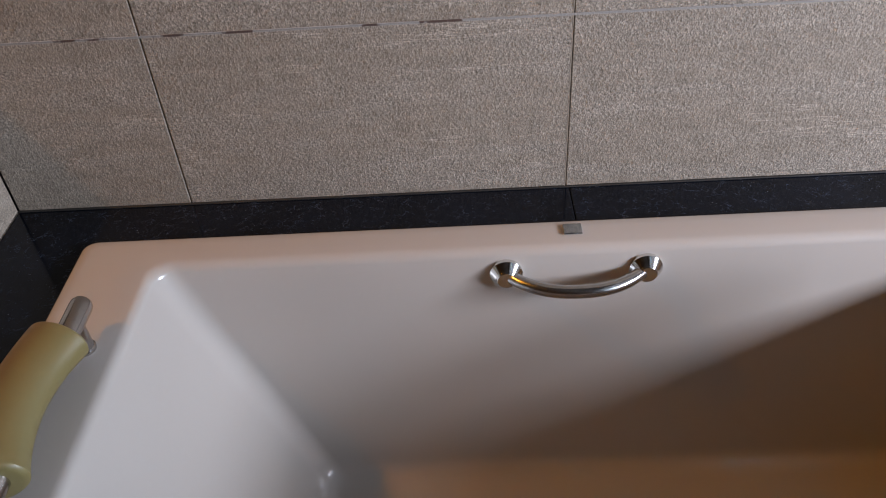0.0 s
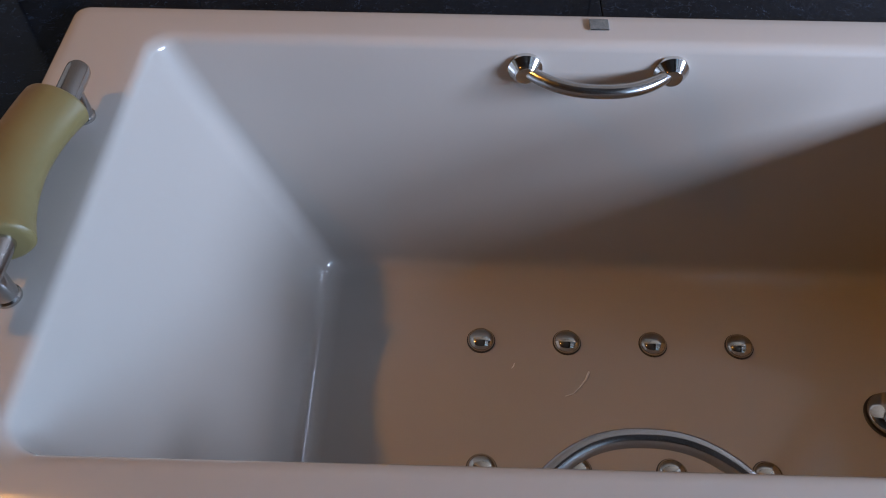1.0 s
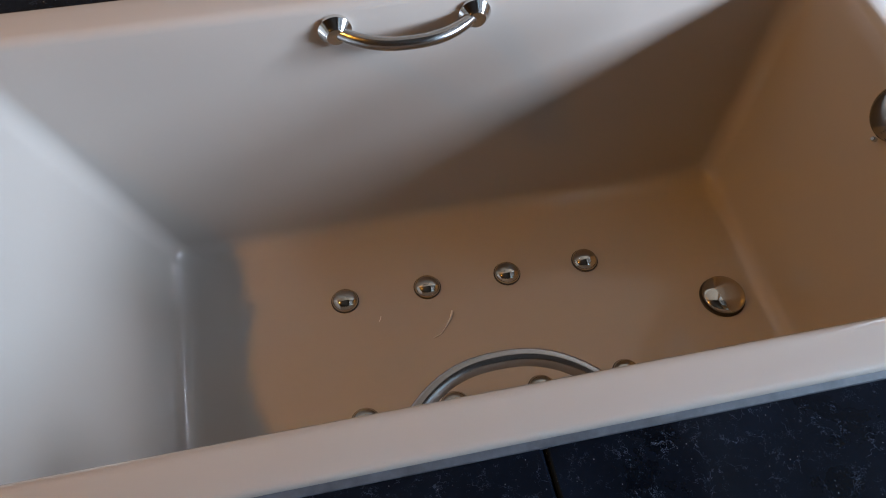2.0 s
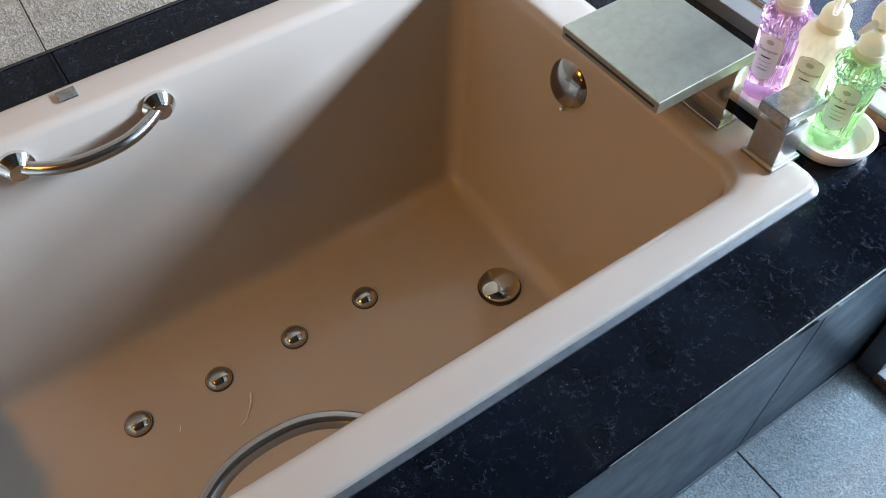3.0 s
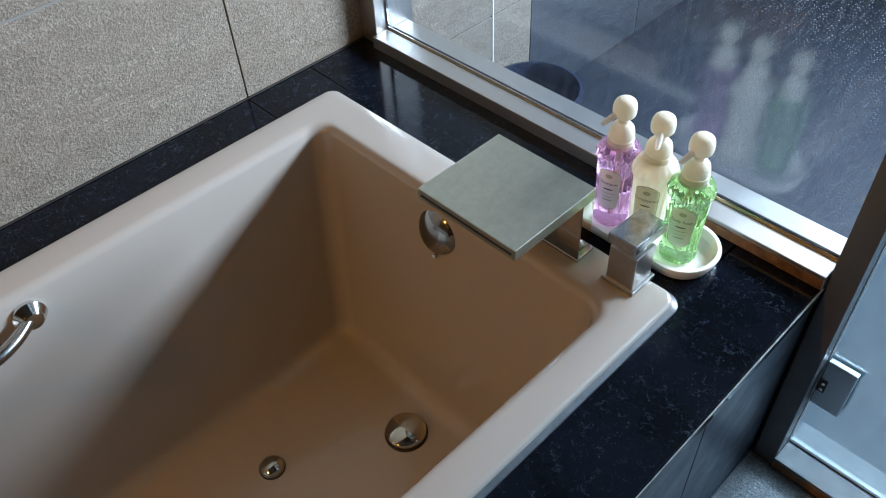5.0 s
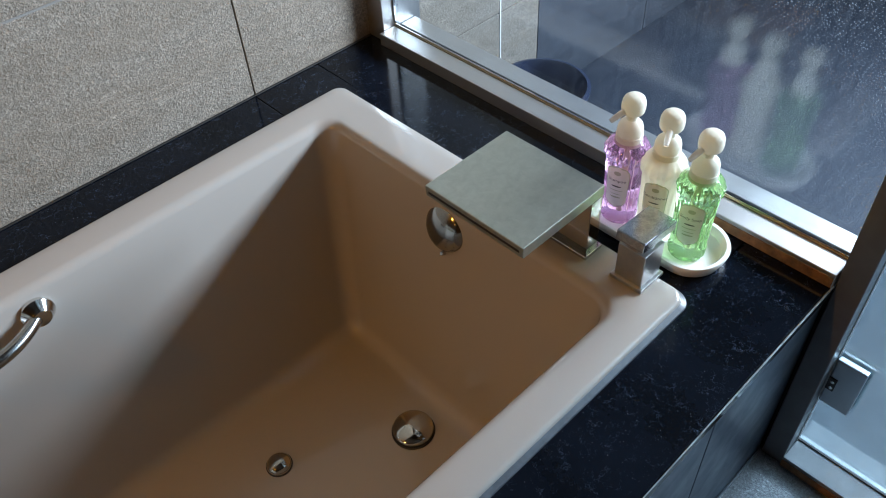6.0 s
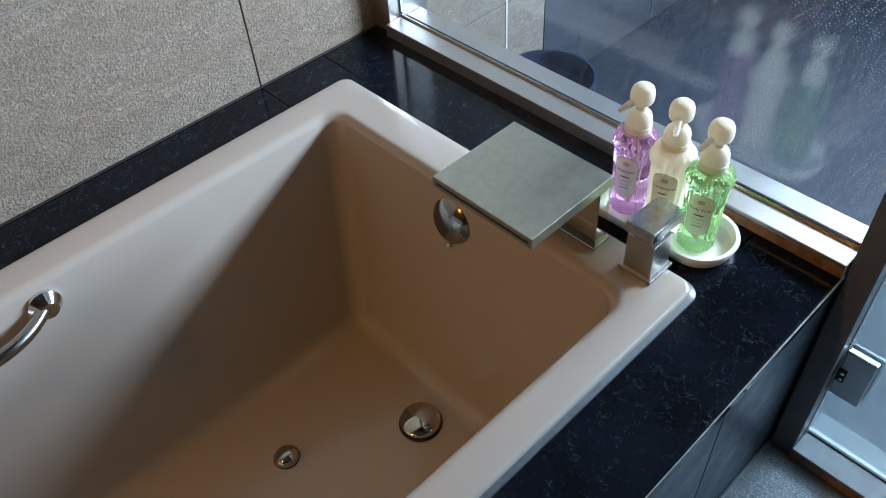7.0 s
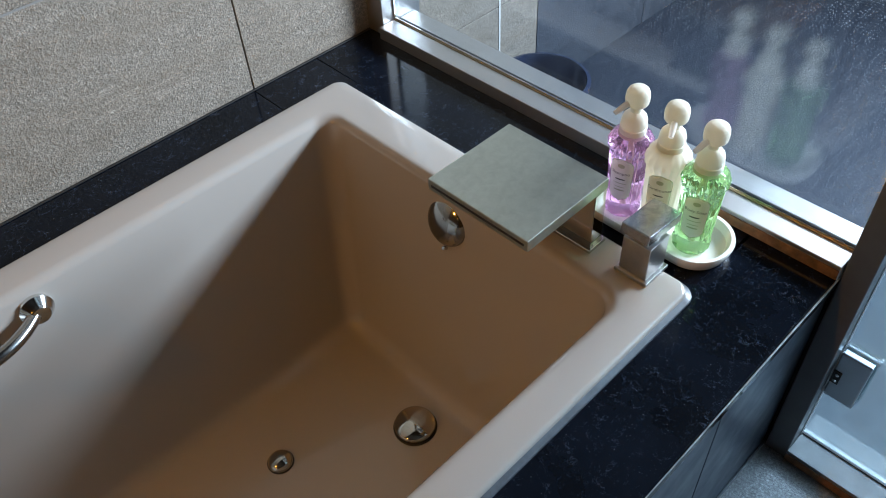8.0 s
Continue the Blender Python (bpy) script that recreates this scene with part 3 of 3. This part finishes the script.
def bottle(name, label, place, body_mat, words, ribs, scale=1.0, turn=0.0, spin=25.0):
    b = thing(name, label, "pump bottle", place, "pump bottles on the tray")
    b.rotation_euler = (0, 0, radians(turn))
    b.scale = (1, 1, scale)
    n = 72
    prof = [(0.016, 0.004), (0.0235, 0.0), (0.0258, 0.004), (0.0262, 0.012), (0.0245, 0.02), (0.0254, 0.05), (0.0275, 0.095), (0.0282, 0.104), (0.0312, 0.109), (0.0322, 0.1135), (0.0312, 0.118), (0.0295, 0.1215),
            (0.026, 0.127), (0.0185, 0.131), (0.0162, 0.134), (0.0162, 0.139)]

    def wave(a, z):
        if z < 0.1 and ribs:
            flat = max(0.0, min(1.0, (abs(((a - math.pi + math.pi) % (2 * math.pi)) - math.pi) - 0.55) / 0.2))
            return 1 + ribs * flat * (abs(math.cos(a * 9)) - 0.5)
        if 0.1 <= z <= 0.122:
            return 1 + 0.035 * math.cos(a * 18)
        return 1.0

    prof = [(r * 0.95, z) for r, z in prof]
    rings = [[(r * wave(a, z) * math.cos(a), r * wave(a, z) * math.sin(a), z) for a in (2 * math.pi * i / n for i in range(n))] for r, z in prof]
    part("body", loft(rings), body_mat, b, smooth=True)
    collar = [(0.0176, 0.1245), (0.0188, 0.1255), (0.0190, 0.1385), (0.0180, 0.1395), (0.0179, 0.1405), (0.0183, 0.1415), (0.0178, 0.1490), (0.0160, 0.1545), (0.0118, 0.1590), (0.0078, 0.1615), (0.0072, 0.1680)]
    part("collar", turned([(r * 0.96, z) for r, z in collar], 32), CREAM, b, smooth=True)
    head = [(0.0068, 0.164), (0.0072, 0.1715), (0.0120, 0.1716), (0.0152, 0.1722), (0.0165, 0.1742), (0.0172, 0.1790), (0.0171, 0.1840), (0.0163, 0.1888), (0.0144, 0.1926), (0.0112, 0.1950), (0.0066, 0.1963), (0, 0.1967)]
    pump = part("pump_head", turned([(r * 0.92, z) for r, z in head], 40), CREAM, b, "ivory domed pump head", True)
    a = radians(spin)
    nozzle = tube([(0.013, 0, 0.1765), (0.019, 0, 0.1752), (0.027, 0, 0.1722), (0.0340, 0, 0.1690), (0.0345, 0, 0.1686)], [0.0044, 0.0042, 0.0038, 0.0030, 0.0020], 14)
    part("nozzle", moved(nozzle, Matrix.Rotation(math.pi + a, 4, "Z")), NOZZLE, pump, smooth=True)
    if ribs > 0.05:
        part("dip_tube", tube([(0.002, 0, 0.012), (0, 0, 0.13)], 0.003, 8), CREAM, b)

    # label: an oval with cut corners, wrapped round the side that faces the bath
    def wrap(bm, lift):
        for v in bm.verts:
            ang, r = math.pi + v.co.x / 0.0256, 0.0246 + 0.0016 * (v.co.y / 0.03) + 0.0009 + lift
            v.co = (r * math.cos(ang), r * math.sin(ang), 0.066 + v.co.y)
        return bm

    def plate(w, h, cut):
        bm = bmesh.new()
        rows = []
        for k in range(17):
            y = -h + 2 * h * k / 16
            t = abs(y) / h
            half = w if t < 1 - cut else w * math.sqrt(max(0.0, 1 - ((t - 1 + cut) / cut) ** 2)) * 0.75 + w * 0.25 * (1 - (t - 1 + cut) / cut)
            rows.append([bm.verts.new((-half + 2 * half * i / 10, y, 0)) for i in range(11)])
        for r, s in zip(rows, rows[1:]):
            for i in range(10):
                if (r[i].co - r[i + 1].co).length + (s[i].co - s[i + 1].co).length > 1e-5:
                    bm.faces.new((r[i], r[i + 1], s[i + 1], s[i]))
        return bm

    tag = part("label", wrap(plate(0.0168, 0.0365, 0.3), 0.0), OLIVE_INK, b, "pale oval paper label with olive border")
    part("label_field", wrap(plate(0.0156, 0.0350, 0.3), 0.0003), PAPER, tag)
    part("emblem", wrap(moved(plate(0.0045, 0.0035, 0.6), pose(0, 0.0245, 0)), 0.0006), OLIVE_INK, tag)
    part("lettering", wrap(moved(lettering(words, 0.0068), pose(0, 0.012, 0)), 0.0006), INK, tag)
    for y, w, h in ((0.002, 0.0068, 0.0011), (-0.005, 0.0095, 0.0006), (-0.0115, 0.0075, 0.0006), (-0.017, 0.0075, 0.0013)):
        part("print_bar", wrap(moved(plate(w, h, 0.5), pose(0, y, 0)), 0.0006), INK if y > 0 else OLIVE_INK, tag)
    return b


REST = DECK + 0.0078
bottle("shampoo_bottle", "clear purple fluted bottle with an ivory pump", (1.516, -0.551, REST), PURPLE, "Shampoo", 0.095, 1.045, 14, -32)
bottle("conditioner_bottle", "milky white bottle with an ivory pump", (1.522, -0.606, REST), MILK, "Conditioner", 0.045, 1.035, 18, 6)
bottle("body_soap_bottle", "clear green fluted bottle with an ivory pump", (1.519, -0.664, REST), GREEN, "Body Soap", 0.095, 1.035, 18, -30)


# ---- glass partition ----
window = thing("window_1", "fixed partition of misted glass in satin aluminium frame", "window", kind="structure")
PANE = 1.643
part("window_sill", block(1.595, 1.632, -0.838, 0.0635, DECK, 0.011, 0.0012), ALUMINIUM, window)
part("stained_edge", block(1.5938, 1.5952, -0.837, -0.575, DECK + 0.0008, 0.0045, 0.0004), RUST, window, "brown stained lower edge of the sill")
part("glazing_bead", block(1.6322, 1.6344, -0.838, 0.0635, DECK, 0.0125, 0.0004), GOLD, window, "brass coloured glazing bead")
part("glazing_strip", block(1.6346, 1.6374, -0.838, 0.0635, DECK, 0.0150, 0.0006), CHROME, window)
part("gasket", block(1.6376, 1.6393, -0.838, 0.0635, DECK, 0.0130, 0.0003), GASKET, window)
part("outer_sill", block(1.648, 1.686, -0.838, 0.0635, DECK - 0.05, 0.009, 0.0012), ALUMINIUM, window)
part("jamb", block(EAST - 0.002, 1.70, 0.064, NORTH - 0.001, DECK + 0.001, 1.72, 0.0012), ALUMINIUM, window)
part("jamb_bead", block(1.6325, 1.6372, 0.0605, 0.0638, 0.0165, 1.70, 0.0006), CHROME, window)
part("head_rail", block(EAST, 1.70, -0.838, 0.0635, 1.66, 1.72, 0.0012), ALUMINIUM, window)
pane = part("pane", block(PANE - 0.0035, PANE + 0.0035, -0.838, 0.0635, 0.002, 1.66, 0), MIST, window, "misted glass with dried drops and run marks")
pane.visible_shadow = False
part("low_wall", block(1.641, 1.70, -0.838, 0.1065, FLOOR, DECK - 0.051, 0), DARK_SLATE, window)

door = thing("door_1", "frosted glass shower door in dark grey aluminium frame, shut", "door", kind="structure")
part("post", block(1.606, 1.682, -0.875, -0.8395, FLOOR, 1.72, 0.0015), POST, door, "dark grey aluminium post")
part("post_groove", block(1.6425, 1.6475, -0.8765, -0.8745, FLOOR + 0.02, 1.70, 0.0004), ALUMINIUM, door)
part("threshold", block(1.602, 1.70, -1.70, -0.8752, FLOOR, FLOOR + 0.026, 0.0012), THRESHOLD, door)
part("stained_edge", block(1.6008, 1.6022, -1.69, -0.8755, FLOOR + 0.003, FLOOR + 0.019, 0.0004), RUST, door, "brown stained lower edge of the threshold")
part("gasket", block(1.648, 1.6515, -1.69, -0.8756, FLOOR + 0.0262, FLOOR + 0.0285, 0.0004), GASKET, door)
leaf = part("leaf", block(1.652, 1.660, -1.69, -0.8765, FLOOR + 0.029, 1.66, 0.0006), FROST, door, "frosted pale blue glass leaf")
part("far_post", block(1.606, 1.682, -1.72, -1.701, FLOOR, 1.72, 0.0015), POST, door)
hinge = part("hinge", block(1.640, 1.6518, -0.922, -0.8770, -0.279, -0.177, 0.002), HINGE, door, "grey metal glass clamp hinge")
part("hinge_back_plate", block(1.6602, 1.671, -0.926, -0.8770, -0.279, -0.177, 0.002), CHROME, hinge)
part("hinge_pin", block(1.6385, 1.6405, -0.890, -0.8775, -0.245, -0.217, 0.0006), GASKET, hinge)
for z in (-0.2375, -0.2245):
    part("screw", moved(turned([(0.0032, 0), (0.0032, 0.0012), (0.002, 0.0016)], 12), pose(1.6385, -0.8845, z, 0, -90, 0)), CHROME, hinge, smooth=True)

# ---- beyond the glass ----
bucket = thing("wash_bucket", "round dark navy plastic wash bucket on slate floor", "bucket", (1.985, -0.015, FLOOR))
part("body", turned([(0.085, 0), (0.09, 0.004), (0.106, 0.155), (0.112, 0.158), (0.112, 0.168), (0.104, 0.170), (0.100, 0.160), (0.086, 0.01), (0, 0.008)], 40), NAVY, bucket, smooth=True)

part("joint_strip", block(1.9735, 1.9775, NORTH - 0.0015, NORTH + 0.0005, FLOOR + 0.002, -0.02, 0.0004), CERAMIC, wall_north, "white filler in one tile joint")

# ---- ceiling lights ----
for spot in DOWNLIGHTS:
    d = thing("ceiling_downlight", "small round warm recessed ceiling downlight", "ceiling light", (spot[0], spot[1], TOP), "ceiling downlights")
    part("ring", turned([(0.05, 0), (0.05, -0.006), (0.046, -0.009), (0.038, -0.008), (0.036, -0.002)], 28), STEEL, d, smooth=True)
    part("lens", turned([(0.036, -0.0015), (0.030, -0.004), (0, -0.005)], 28), GLOW, d, smooth=True)

# ---- lint on the bath bottom ----
lint = part("lint_thread", tube([(0.724, -0.348, -0.4678), (0.738, -0.343, -0.4677), (0.750, -0.330, -0.4677), (0.760, -0.317, -0.4677), (0.766, -0.303, -0.4678)], [0.0004, 0.0008, 0.0009, 0.0017, 0.0018], 8), WHITE_LINT)
tagged(lint, "tiny curl of white lint on the bath bottom", "lint")

speck = part("lint_speck", tube([(0.640, -0.300, -0.4678), (0.643, -0.296, -0.4676), (0.645, -0.290, -0.4678)], [0.0005, 0.0010, 0.0005], 8), WHITE_LINT)
tagged(speck, "short speck of white lint on the bath bottom", "lint")

# ---- stone pieces ----
rows = [-0.024 + 0.3 * k for k in range(0, 7)]
wall_rows = [DECK + 0.0005] + rows[1:] + [TOP - 0.001]


def north(u, v):
    return pose(u, NORTH, v, 90, 0, 0)


grid_tiles(wall_north, TILE, [WEST, 0.137, 0.739, 1.335, EAST + 0.09], wall_rows, north)
grid_tiles(wall_north, TILE, [1.70, 1.975, 2.11], [FLOOR + 0.001, -0.124] + rows[1:] + [TOP - 0.001], north)
# same wall further out, its fall-off of light painted as darker stone
grid_tiles(wall_north, SHADED_TILE, [2.11, 2.575, 3.175, OUT - 0.121], [FLOOR + 0.001, -0.124] + rows[1:] + [TOP - 0.001], north)
grid_tiles(wall_west, TILE, [-0.837, -0.494, NORTH - 0.001], [FLOOR + 0.001, -0.0125, 0.2545], lambda u, v: pose(WEST, u, v, 90, 0, 90))
grid_tiles(floor, FLOOR_TILE, [FAR, -2.264, -1.664, -1.064, -0.464, 0.136, 0.736, 1.3365, EAST + 0.0], [SOUTH + 0.001, -2.03, -1.435, -0.8355], lambda u, v: pose(u, v, FLOOR))

part("wall_sealant", block(WEST, EAST - 0.004, NORTH - 0.004, NORTH - 0.0004, DECK + 0.0002, DECK + 0.0022, 0.0005, 1), GASKET, surround, "dark grout line along the wall")

# filler left in the joints of the stone
def filler(parent, material, x0, x1, y0, y1, z0, z1):
    part("joint_filler", block(x0, x1, y0, y1, z0, z1, 0), material, parent)


for z in rows[1:4]:
    filler(wall_north, WIPED, WEST + 0.001, EAST + 0.02, NORTH - 0.0005, NORTH + 0.004, z - 0.0017, z + 0.0016)
for x in (0.739,):
    for z0, z1 in ((DECK + 0.001, rows[1] - 0.0018), (rows[1] + 0.0018, rows[2] - 0.0018)):
        filler(wall_north, TAN_GROUT, x - 0.0013, x - 0.0001, NORTH - 0.0003, NORTH + 0.004, z0, z1)
